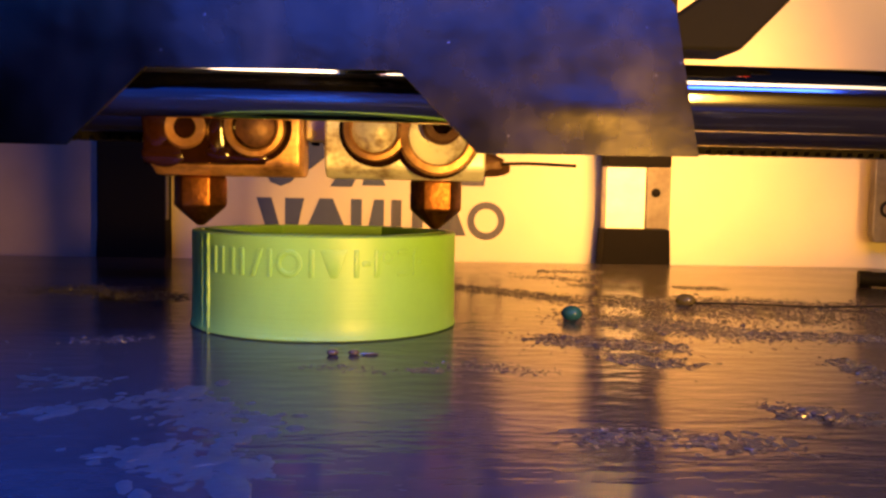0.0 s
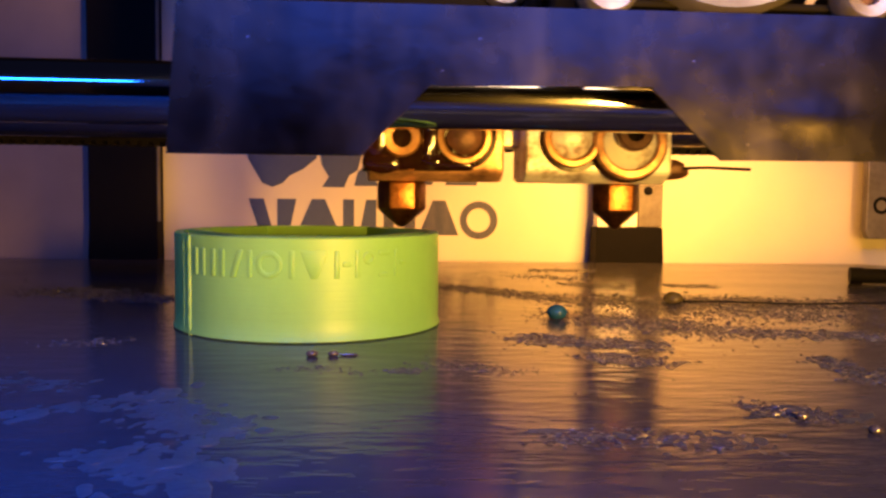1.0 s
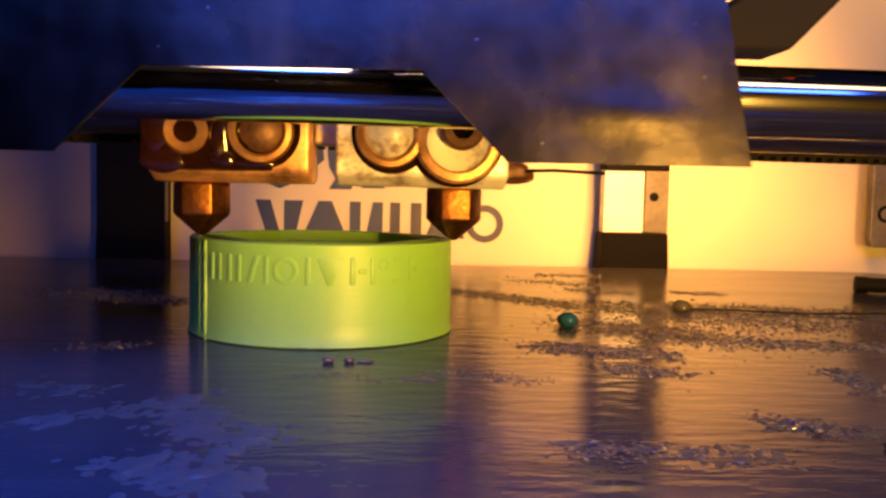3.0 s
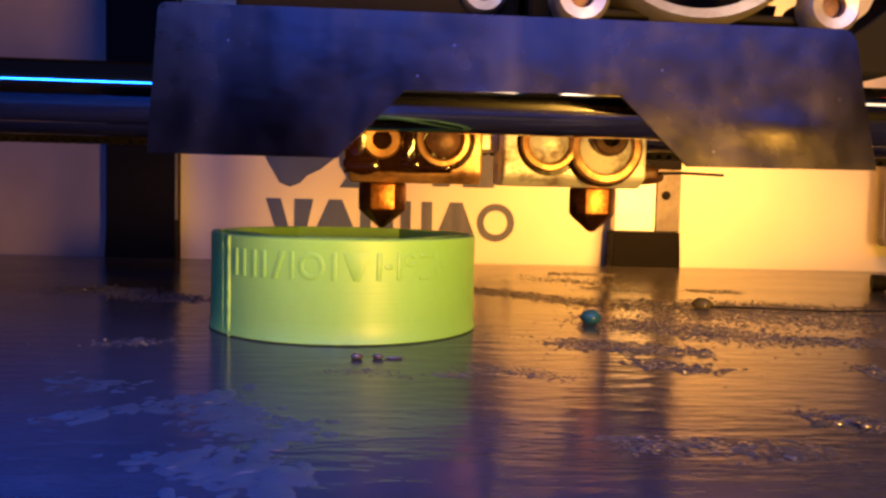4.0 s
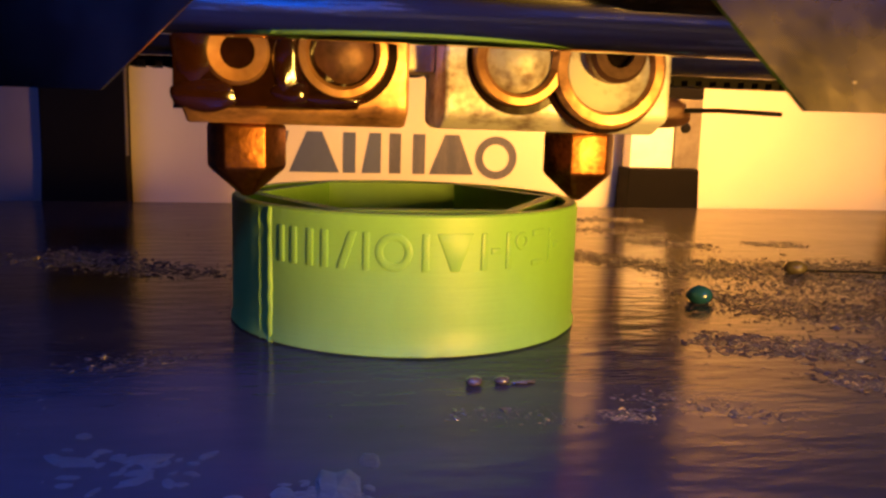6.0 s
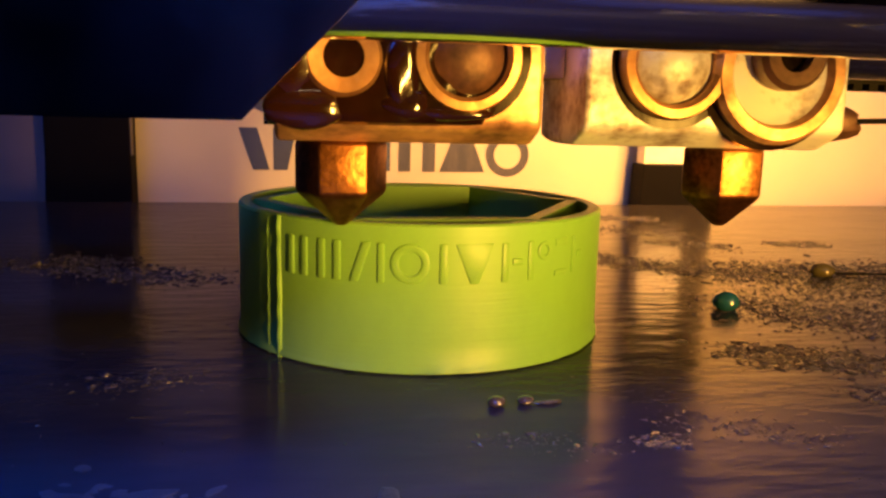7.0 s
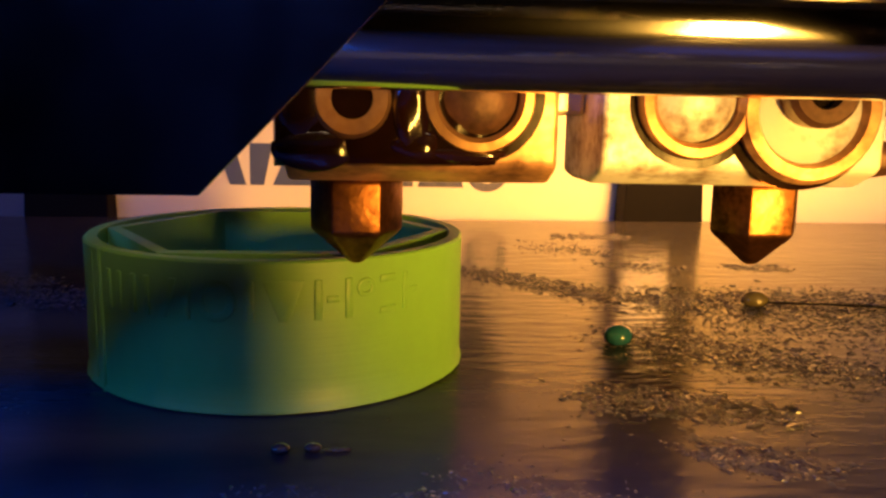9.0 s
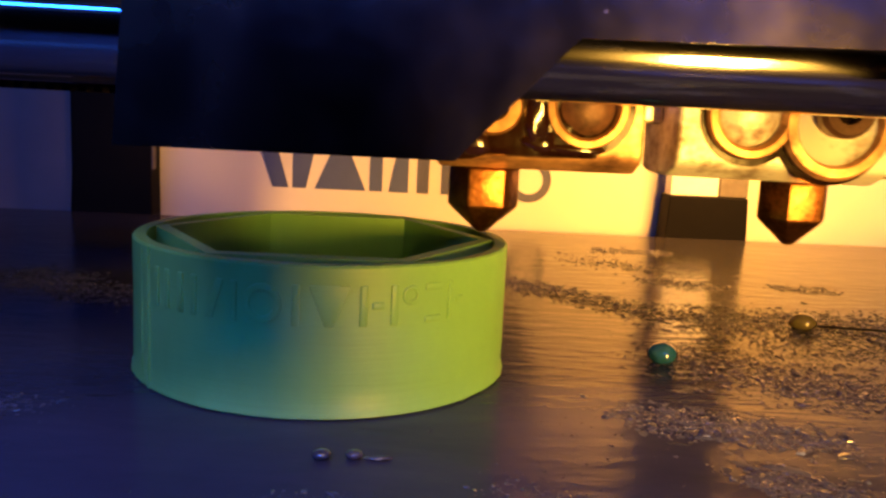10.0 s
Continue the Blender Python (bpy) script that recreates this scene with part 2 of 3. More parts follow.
def spin(profile, n, axis=2, centre=(0, 0, 0), closed=True):
    """A solid of turning: profile rows of (radius, height) round an axis."""
    bm = bmesh.new()
    rest = [i for i in range(3) if i != axis]
    rings = []
    for r, w in profile:
        ring = []
        for k in range(n):
            a = 2 * math.pi * (k + 0.5) / n
            v = [0, 0, 0]
            v[axis], v[rest[0]], v[rest[1]] = w, r * math.cos(a), r * math.sin(a)
            ring.append(bm.verts.new([v[i] + centre[i] for i in range(3)]))
        rings.append(ring)
    pairs = list(zip(rings, rings[1:])) + ([(rings[-1], rings[0])] if closed else [])
    for lo, hi in pairs:
        for k in range(n):
            j = (k + 1) % n
            bm.faces.new((lo[k], lo[j], hi[j], hi[k]))
    if not closed:
        bm.faces.new(rings[0][::-1])
        bm.faces.new(rings[-1])
    bmesh.ops.recalc_face_normals(bm, faces=bm.faces)
    return bm


def lump(rx, ry, rz, seed, rough=0.25, sub=3, centre=(0, 0, 0), freq=1.5):
    bm = bmesh.new()
    bmesh.ops.create_icosphere(bm, subdivisions=sub, radius=1)
    for v in bm.verts:
        k = 1 + rough * noise.noise(v.co * freq + Vector((seed * 3.1, seed * 1.7, 0)))
        v.co = Vector((v.co.x * rx * k + centre[0], v.co.y * ry * k + centre[1], v.co.z * rz * k + centre[2]))
    return bm


def tube(points, r, n=8):
    """A round strand through points."""
    bm = bmesh.new()
    prev = None
    pts = [Vector(p) for p in points]
    for i, p in enumerate(pts):
        d = (pts[min(i + 1, len(pts) - 1)] - pts[max(i - 1, 0)]).normalized()
        u = d.cross(Vector((0, 0, 1)) if abs(d.z) < 0.9 else Vector((1, 0, 0))).normalized()
        w = d.cross(u)
        ring = [bm.verts.new(p + (u * math.cos(2 * math.pi * k / n) + w * math.sin(2 * math.pi * k / n)) * r) for k in range(n)]
        if prev:
            for k in range(n):
                bm.faces.new((prev[k], prev[(k + 1) % n], ring[(k + 1) % n], ring[k]))
        else:
            bm.faces.new(ring[::-1])
        prev = ring
    bm.faces.new(prev)
    return bm


# ---- the place ----
def structure(name, bm, mat, label, category):
    return tagged(part(name, bm, mat), label, category, "", "structure")


WALL_Y = 12.2
# unseen black panel, added so that the bed's foreground reflects dark
structure("wall_back_top", box(-19, 21, WALL_Y - 0.3, WALL_Y + 0.4, 9.2, 26), BLACK_STEEL, "unseen black upper panel, added to darken reflections in the bed", "wall")
structure("wall_back", box(-7.2, 21, WALL_Y, WALL_Y + 0.4, -8, 9.198), PANEL, "cream painted back panel of the printer, lit warm", "wall")
# back panel past the upright, its dim light put into a brown colour
structure("wall_back_left", box(-19, -7.202, WALL_Y + 0.003, WALL_Y + 0.4, -8, 9.198), DIM_PANEL, "back panel left of the upright, dimness put into its colour", "wall")
structure("wall_left", box(-19.4, -19, -9, WALL_Y + 0.4, -8, 26), BLACK_STEEL, "black painted side panel of the printer", "wall")
structure("wall_right", box(21, 21.4, -9, WALL_Y + 0.4, -8, 26), BLACK_STEEL, "black painted side panel of the printer", "wall")
structure("floor", box(-45, 45, -45, 40, -8.6, -8), ROOM, "dim tabletop under the printer", "floor")
structure("wall_room_front", box(-45, 45, -46, -45, -8, 45), ROOM, "dim room wall", "wall")
structure("wall_room_left", box(-46, -45, -45, 40, -8, 45), ROOM, "dim room wall", "wall")
structure("wall_room_right", box(45, 46, -45, 40, -8, 45), ROOM, "dim room wall", "wall")
structure("wall_room_back", box(-45, 45, 40, 41, -8, 45), ROOM, "dim room wall", "wall")


def print_bed():
    bed = thing("print_bed", 0, 0, 0, "dark glossy film-covered print bed with glue stains", "print bed")
    outline = [(-14, -10.5), (16.2, -10.5), (16.2, 10.2), (15.2, 11.09), (-14, 11.09)]
    part("bed_plate", prism(outline, 2, -0.5, 0.0, 0.03, 2), BED, bed)
    part("bed_support", box(-10, 12, -9, 9.5, -2.2, -0.52, 0.1), BLACK, bed)
    part("bed_arm", box(-1, 3, 6, WALL_Y - 0.02, -3.2, -2.22, 0.1), BLACK, bed)


print_bed()


def wall_mark(name, outline, mat, label, depth=0.02):
    return tagged(part(name, prism(outline, 1, WALL_Y - depth, WALL_Y - 0.001), mat), label, "wall mark", "marks on the back panel")


Z0, Z1 = 0.70, 1.74
wall_mark("wall_mark", [(-2.9, Z1), (-2.46, Z1), (-2.16, Z0), (-2.56, Z0)], INK, "dark navy slanted vinyl bar on the cream panel")
wall_mark("wall_mark", [(-2.06, Z1), (-1.5, Z1), (-1.72, Z0), (-2.06, Z0)], INK, "dark navy tapering vinyl mark on the cream panel")
wall_mark("wall_mark", [(-1.5, Z0), (-0.22, Z0), (-0.66, Z1), (-1.05, Z1)], INK, "dark navy wedge-shaped vinyl mark on the cream panel")
wall_mark("wall_mark", [(-0.12, Z0), (0.2, Z0), (0.2, Z1), (-0.12, Z1)], INK, "dark navy upright vinyl bar on the cream panel")
wall_mark("wall_mark", [(0.36, Z0), (0.86, Z0), (0.86, Z1), (0.56, Z1)], INK, "dark navy tapering vinyl mark on the cream panel")
wall_mark("wall_mark", [(1.08, Z0), (1.38, Z0), (1.38, Z1), (1.08, Z1)], INK_WORN, "navy upright vinyl bar, scuffed, on the cream panel")
wall_mark("wall_mark", [(1.7, Z0), (2.02, Z0), (2.02, Z1), (1.7, Z1)], INK_WORN, "navy upright vinyl bar, scuffed, on the cream panel")
wall_mark("wall_mark", [(2.14, Z0), (3.32, Z0), (2.92, Z1), (2.54, Z1)], INK_WORN, "navy wedge-shaped vinyl mark, scuffed, on the cream panel")
tagged(part("wall_mark", spin([(0.57, WALL_Y - 0.02), (0.57, WALL_Y - 0.001), (0.36, WALL_Y - 0.001), (0.36, WALL_Y - 0.02)], 40, 1, (3.93, 0, 1.16)),
            INK_WORN), "navy ring-shaped vinyl mark, scuffed, on the cream panel", "wall mark", "marks on the back panel")
wall_mark("emblem_mark", [(-3.2, 6.2), (-3.1, 4.2), (-2.95, 3.4), (-2.9, 2.9), (-2.66, 2.5), (-2.5, 2.2), (-2.2, 2.08), (-1.9, 2.2), (-1.7, 2.42), (-1.3, 2.62), (-0.9, 2.95), (-0.95, 3.4), (-1.0, 6.4)],
          INK, "navy curved emblem shape on the cream panel")
wall_mark("emblem_mark", [(-0.85, 6.4), (-0.8, 3.2), (-0.75, 2.75), (-0.55, 2.4), (-0.75, 2.1), (-0.1, 2.1), (0.05, 2.45), (0.3, 2.6), (0.45, 3.2), (1.9, 3.3), (1.95, 6.4)],
          INK, "navy forked emblem shape on the cream panel")
wall_mark("emblem_mark", [(0.3, 2.55), (0.2, 2.15), (0.9, 2.15), (0.75, 2.5), (0.5, 2.75)], INK, "small navy emblem shape on the cream panel")
wall_mark("emblem_mark", [(2.1, 6.3), (2.2, 3.0), (2.0, 2.2), (2.5, 2.2), (2.75, 2.6), (3.0, 3.0), (3.05, 6.2)], INK_WORN, "navy slanted emblem shape on the cream panel")
wall_mark("emblem_mark", [(3.15, 6.1), (3.1, 2.75), (2.9, 2.2), (3.85, 2.2), (3.9, 2.6), (4.3, 3.4), (4.7, 5.4)], INK_WORN, "navy rounded emblem shape on the cream panel")


def back_posts():
    post = thing("upright_post", -6.25, 11.3, 0, "black painted steel upright with a flared foot", "post")
    part("post_column", prism([(-1.12, -3), (1.0, -3), (0.95, 0.9), (0.94, 25), (-0.92, 25), (-0.94, 0.9)], 1, 0, 0.7, 0.03), BLACK_STEEL, post)
    # thin paler strip stands in for the highlight along the post's edge
    part("edge_highlight", box(0.952, 0.975, 0.02, 0.3, 1.06, 25, 0.005), DULL_PLATE, post, "paler strip painting the edge's highlight")
    post = thing("upright_post", 8.3, 11.2, 0, "upright with a black flared foot and bright metal plate", "post")
    part("post_foot", prism([(-1.18, -3), (1.16, -3), (0.96, 1.02), (-1.0, 1.02)], 1, 0, 0.8, 0.03), BLACK_STEEL, post)
    part("bright_plate", box(-0.97, 0.22, 0.1, 0.6, 1.03, 2.85, 0.03), BRIGHT_PLATE, post, "bright bare metal plate")
    part("dull_plate", box(0.23, 0.95, 0.04, 0.7, 1.03, 2.85, 0.03), DULL_PLATE, post, "dull grey metal strip with a screw")
    part("post_column", box(-0.97, 0.95, 0.02, 0.72, 2.854, 25, 0.03), BLACK_STEEL, post)
    part("screw", spin([(0.09, -0.02), (0.13, 0.0), (0.13, 0.05)], 16, 1, (0.5, 0.0, 2.1), False), BLACK, post, smooth=True)
    br = thing("end_bracket", 16.3, 11.2, 0, "grey metal bracket with a round hole beside the bed", "bracket")
    part("bracket_plate", prism([(-0.75, 0.75), (-0.85, 1.0), (-0.85, 3.6), (0.9, 3.6), (0.9, 0.75)], 1, 0, 0.3, 0.04), DULL_PLATE, br)
    part("bracket_hole", spin([(0.16, -0.01), (0.26, -0.03), (0.26, 0.02), (0.16, 0.02)], 20, 1, (-0.4, 0, 1.75)), BLACK, br, smooth=True)


back_posts()


# ---- the printed ring ----
R, H = 1.95, 1.37


def printed_ring():
    ring = thing("printed_ring", 0, 0, 0, "lime green printed plastic ring with a hexagonal opening, half printed", "printed ring")
    n, turn = 120, radians(-90 + 12 - 3)
    bm = bmesh.new()
    rows = []
    profile = [(R - 0.02, 0.0), (R + 0.022, 0.02), (R + 0.016, 0.05), (R - 0.002, 0.085), (R, 0.3), (R - 0.004, 0.7), (R, H - 0.02), (R - 0.02, H), (R - 0.13, H), (R - 0.13, 0.0)]
    for r, z in profile:
        row = []
        for k in range(n):
            a = turn + 2 * math.pi * k / n
            way = Vector((math.cos(a), math.sin(a), 0))
            wave = 0.006 * noise.noise(way * 2.5 + Vector((0, 0, z))) + (0.014 * noise.noise(way * 14) if 0 < z < 0.06 else 0)
            row.append(bm.verts.new((r + wave) * way + Vector((0, 0, z))))
        rows.append(row)
    for lo, hi in zip(rows, rows[1:] + rows[:1]):
        for k in range(n):
            bm.faces.new((lo[k], lo[(k + 1) % n], hi[(k + 1) % n], hi[k]))
    part("outer_wall", bm, PLASTIC, ring, smooth=True)
    bm = bmesh.new()
    rows = []
    for r, z in [(1.80, 0.0), (1.80, H), (1.66, H + 0.004), (1.66, 0.0)]:
        rows.append([bm.verts.new((r * math.cos(math.pi / 3 * k), r * math.sin(math.pi / 3 * k), z)) for k in range(6)])
    for lo, hi in zip(rows, rows[1:] + rows[:1]):
        for k in range(6):
            bm.faces.new((lo[k], lo[(k + 1) % 6], hi[(k + 1) % 6], hi[k]))
    part("inner_wall", bm, PLASTIC, ring)
    bm = bmesh.new()
    outer = [bm.verts.new((1.815 * math.cos(2 * math.pi * k / 48), 1.815 * math.sin(2 * math.pi * k / 48), H - 0.95)) for k in range(48)]
    inner = [bm.verts.new((1.81 * Vector((math.cos(math.pi / 3 * (k // 8)), math.sin(math.pi / 3 * (k // 8))))).lerp(
        1.81 * Vector((math.cos(math.pi / 3 * (k // 8 + 1)), math.sin(math.pi / 3 * (k // 8 + 1)))), (k % 8) / 8).to_3d() + Vector((0, 0, H - 0.95))) for k in range(48)]
    for k in range(48):
        j = (k + 1) % 48
        if (outer[k].co - inner[k].co).length > 1e-3 or (outer[j].co - inner[j].co).length > 1e-3:
            bm.faces.new((outer[k], outer[j], inner[j], inner[k]))
    part("infill", bm, PLASTIC, ring)
    seam = math.atan2(-1.23, -1.47)
    for a, r, top in ((seam, 0.034, H - 0.01), (seam - 0.09, 0.018, H - 0.05)):
        x, y = (R - 0.012) * math.cos(a), (R - 0.012) * math.sin(a)
        part("seam", tube([(x + 0.006 * math.sin(9 * q), y + 0.006 * math.cos(7 * q), q * top / 12) for q in range(13)], r, 8), PLASTIC, ring, smooth=True)
    # raised marks round the upper front: shapes laid out flat, then bent round the wall
    lo, hi = 0.84, 1.2

    def raised(outline, hole=None):
        bm = bmesh.new()
        loops = []
        for r in (R - 0.03, R + 0.014):
            loops.append([[bm.verts.new((r * math.cos(seam + u / R), r * math.sin(seam + u / R), z)) for u, z in ol] for ol in ([outline, hole] if hole else [outline])])
        k = len(outline)
        for inner, outer in zip(*loops):
            for i in range(k):
                j = (i + 1) % k
                bm.faces.new((inner[i], inner[j], outer[j], outer[i]))
        if hole:
            for ring_pair in loops:
                for i in range(k):
                    j = (i + 1) % k
                    bm.faces.new((ring_pair[0][i], ring_pair[0][j], ring_pair[1][j], ring_pair[1][i]))
        else:
            for sheet in loops:
                bm.faces.new(sheet[0])
        bmesh.ops.recalc_face_normals(bm, faces=bm.faces)
        bevel(bm, 0.012, 2)
        part("raised_mark", bm, PLASTIC, ring, smooth=True)

    def block(u0, u1, z0=lo, z1=hi):
        raised([(u0, z0), (u1, z0), (u1, z1), (u0, z1)])

    def disc(u, z, a, b):
        return [(u + a * math.cos(2 * math.pi * k / 20), z + b * math.sin(2 * math.pi * k / 20)) for k in range(20)]

    block(0.14, 0.21)
    block(0.30, 0.37)
    block(0.49, 0.56)
    block(0.65, 0.72)
    raised([(0.81, lo), (0.89, lo), (1.01, hi), (0.93, hi)])
    block(1.07, 1.13)
    raised(disc(1.36, 1.02, 0.175, 0.18), disc(1.36, 1.02, 0.105, 0.11))
    block(1.62, 1.69)
    raised([(1.90, lo), (1.98, lo), (2.12, hi), (1.76, hi)])
    block(2.20, 2.27)
    block(2.31, 2.42, 0.99, 1.05)
    block(2.48, 2.55)
    raised(disc(2.68, 1.10, 0.09, 0.09), disc(2.68, 1.10, 0.045, 0.045))
    block(2.82, 3.0, 0.84, 0.9)
    block(2.82, 3.0, 1.13, 1.2)
    block(3.08, 3.14)
    block(3.18, 3.28, 0.99, 1.05)


printed_ring()


# ---- carriage and rods ----
def rods():
    g = thing("rod_bridge", 0, 0, TIP_Z, "two ground steel rods and a toothed belt carrying the extruder", "linear rail")
    part("front_rod", tube([(-18.9, -2, 1.87), (20.9, -2, 1.87)], 0.43, 48), CHROME, g, smooth=True)
    part("rear_rod", tube([(-18.9, 1.0, 1.86), (20.9, 1.0, 1.86)], 0.42, 48), CHROME, g, smooth=True)
    bm = bmesh.new()
    for x0, z0, x1, z1 in [(-18.9, 1.42, 20.9, 1.5)] + [(-18.8 + 0.2 * k, 1.35, -18.69 + 0.2 * k, 1.419) for k in range(198)]:
        b = box(x0, x1, 1.6, 2.2, z0, z1)
        me = bpy.data.meshes.new("tmp")
        b.to_mesh(me)
        b.free()
        bm.from_mesh(me)
        bpy.data.meshes.remove(me)
    part("belt", bm, BLACK, g, "black toothed rubber belt")
    return g


BRIDGE = rods()


def hex_profile(r, cx, cz, turn=0.0):
    return [(cx + r * math.cos(turn + math.pi / 3 * k), cz + r * math.sin(turn + math.pi / 3 * k)) for k in range(6)]


def socket_screw(parent, cx, cz, y, r, mat=RIM):
    """A socket cap screw that faces the front: rounded ring, hexagonal recess."""
    s = part("screw_head", spin([(r * 0.5, y - 0.12), (r * 0.86, y - 0.13), (r, y - 0.08), (r, y + 0.12), (r * 0.5, y + 0.12)], 32, 1, (cx, 0, cz)), mat, parent, smooth=True)
    part("hex_recess", prism(hex_profile(r * 0.52, cx, cz), 1, y - 0.03, y + 0.1), GOO, s)


def washer_bolt(parent, cx, cz, y, r, dome_mat, rim_mat=RIM):
    w = part("washer", spin([(r * 0.72, y - 0.1), (r * 0.8, y - 0.14), (r * 0.95, y - 0.13), (r, y - 0.06), (r, y + 0.1), (r * 0.72, y + 0.1)], 36, 1, (cx, 0, cz)), rim_mat, parent, smooth=True)
    # black ring paints the shadow in the gap behind the washer
    part("shadow_ring", spin([(r * 0.96, y - 0.012), (r * 1.16, y - 0.006), (r * 1.16, y + 0.05), (r * 0.96, y + 0.05)], 36, 1, (cx + 0.02, 0, cz)), GOO, w, "black ring painting the shadow round the washer", smooth=True)
    part("bolt_dome", spin([(0.02, y - 0.17), (r * 0.3, y - 0.16), (r * 0.55, y - 0.11), (r * 0.74, y - 0.02), (r * 0.74, y + 0.08)], 32, 1, (cx, 0, cz), False), dome_mat, w, smooth=True)


def heater(parent, x0, x1, flip):
    """A heater block with its lower edges worn round."""
    f = -0.8
    prof = [(f, 0.92), (f, 1.95), (0.45, 1.95), (0.45, 0.80), (0.2, 0.745), (-0.45, 0.745), (f + 0.06, 0.86)]
    bm = prism(prof, 0, x0, x1, 0.05, 3)
    for v in bm.verts:
        v.co += Vector((0.02 * noise.noise(v.co * 3), 0.02 * noise.noise(v.co * 2.3 + Vector((5, 0, 0))), 0.025 * noise.noise(v.co * 2.7)))
    return part("heater_block", bm, BLOCK if flip else BROWN_BLOCK, parent, "scorched metal heater block", smooth=True)


def crust(x0, x1, z0, z1, height, seed):
    """Uneven burnt plastic on a block's front, thick where height() says so; where it is below nought the block shows."""
    nx, nz = 56, 30
    bm = bmesh.new()
    grid = []
    for j in range(nz + 1):
        row = []
        for i in range(nx + 1):
            x, z = x0 + (x1 - x0) * i / nx, z0 + (z1 - z0) * j / nz
            p = Vector((x, seed, z))
            h = height(x, z) + 0.07 * noise.noise(p * 2.2) + 0.035 * noise.noise(p * 6) + 0.012 * noise.noise(p * 15)
            h = min(h, 0.09 + 0.25 * max(0, h - 0.09))
            row.append(bm.verts.new((x, -0.8 - max(h, -0.08), z)))
        grid.append(row)
    for a, b in zip(grid, grid[1:]):
        for i in range(nx):
            bm.faces.new((a[i], a[i + 1], b[i + 1], b[i]))
    rim = [e for e in bm.edges if len(e.link_faces) == 1]
    for v in {v for e in rim for v in e.verts}:
        v.co.y = -0.7
    return bm


def nozzle(parent, x):
    r = 0.4
    prof = [(r * 0.8, 0.80), (r, 0.72), (r, 0.31), (r * 0.92, 0.27), (0.09, 0.03), (0.05, 0.0)]
    bm = spin(prof, 6, 2, (0, 0, 0), False)
    bmesh.ops.rotate(bm, cent=(0, 0, 0), matrix=Matrix.Rotation(radians(30), 3, 'Z'), verts=bm.verts)
    bmesh.ops.translate(bm, vec=(x, 0, 0), verts=bm.verts)
    bevel(bm, 0.018, 2)
    return part("nozzle", bm, BRASS, parent, "burnt brass nozzle", smooth=True)


def carriage():
    c = thing("twin_extruder", 0, 0, TIP_Z, "twin-nozzle extruder with a worn steel shield in front", "extruder")
    # folded shield with a notch over the nozzles
    y = -3.75
    def corner(cx, cz, r, a0):
        return [(cx + r * math.cos(radians(a0 + 15 * k)), cz + r * math.sin(radians(a0 + 15 * k))) for k in range(7)]
    outline = [(-2.78, 0.98), (-0.55, 0.98), (0.25, 1.82), (2.9, 1.86), (3.76, 0.99), (6.2, 1.01)] + corner(5.75, 2.58, 0.2, 0) + corner(-2.6, 2.68, 0.1, 90)
    def lean(bm):
        for v in bm.verts:
            v.co.y += (v.co.z - 1.85) * 0.105
        return bm
    # the plate is gridded, then dented and made slightly wavy
    plate = prism(outline, 1, y, y + 0.05)
    for axis, first, last, step in ((0, -2.6, 6.1, 0.2), (2, 1.1, 2.7, 0.1)):
        normal = Vector((1, 0, 0)) if axis == 0 else Vector((0, 0, 1))
        for k in range(int((last - first) / step) + 1):
            bmesh.ops.bisect_plane(plate, geom=plate.verts[:] + plate.edges[:] + plate.faces[:], dist=1e-5, plane_co=normal * (first + k * step), plane_no=normal)
    for v in plate.verts:
        px, pz = v.co.x, v.co.z
        v.co.y -= 0.021 * math.exp(-((px - 4.95) / 0.5) ** 2 - ((pz - 1.50) / 0.16) ** 2)
        v.co.y += 0.02 * noise.noise(Vector((px * 0.9, 0.3, pz * 0.7))) + 0.006 * noise.noise(Vector((px * 2.6, 4.1, pz * 1.6)))
    sh = part("shield", lean(plate), STEEL_SHEET, c, "worn bare steel shield plate", smooth=True)
    def slant(bm, per_height):
        for v in bm.verts:
            v.co.x += (v.co.z - 1.0) * per_height
        return bm
    part("side_fold", slant(prism([(y + 0.02, 1.06), (y + 0.19, 2.6), (y + 1.3, 2.6), (y + 1.3, 1.2)], 0, 6.09, 6.185, 0.03), -0.155), BLACK, sh)
    part("side_fold", slant(prism([(y + 0.03, 1.06), (y + 0.2, 2.6), (y + 1.0, 2.6), (y + 1.0, 1.2)], 0, -2.77, -2.68, 0.02), 0.045), BLACK_STEEL, sh)
    part("top_rail", box(-2.45, 5.7, -3.46, -3.32, 2.5, 2.80, 0.03), DULL_PLATE, sh, "dull steel rail along the top")
    # body over the rods
    part("carriage_body", box(-2.3, 5.8, -1.5, 0.5, 2.34, 2.75, 0.05), BLACK, c, "black carriage plate")
    part("bearing_block", box(0.1, 3.0, -1.5, 2.6, 2.3, 2.72, 0.04), BLACK, c)
    # heater blocks
    hb = heater(c, -0.56, 1.57, False)
    socket_screw(hb, -0.02, 1.40, -0.8, 0.31)
    washer_bolt(hb, 0.93, 1.43, -0.8, 0.43, BOLT)
    for i, (gx, gz, gr, gh, gy) in enumerate([(-0.3, 1.02, 0.32, 0.16, 0.07), (-0.4, 1.5, 0.22, 0.4, 0.08), (0.42, 1.35, 0.14, 0.4, 0.1), (0.46, 1.06, 0.2, 0.13, 0.08), (0.8, 1.0, 0.34, 0.06, 0.05)]):
        part("burnt_drip", lump(gr, gy, gh, i + 3, 0.22, 3, (gx, -0.86, gz), 1.2), WET_GOO, hb, "glossy burnt plastic drip", smooth=True)
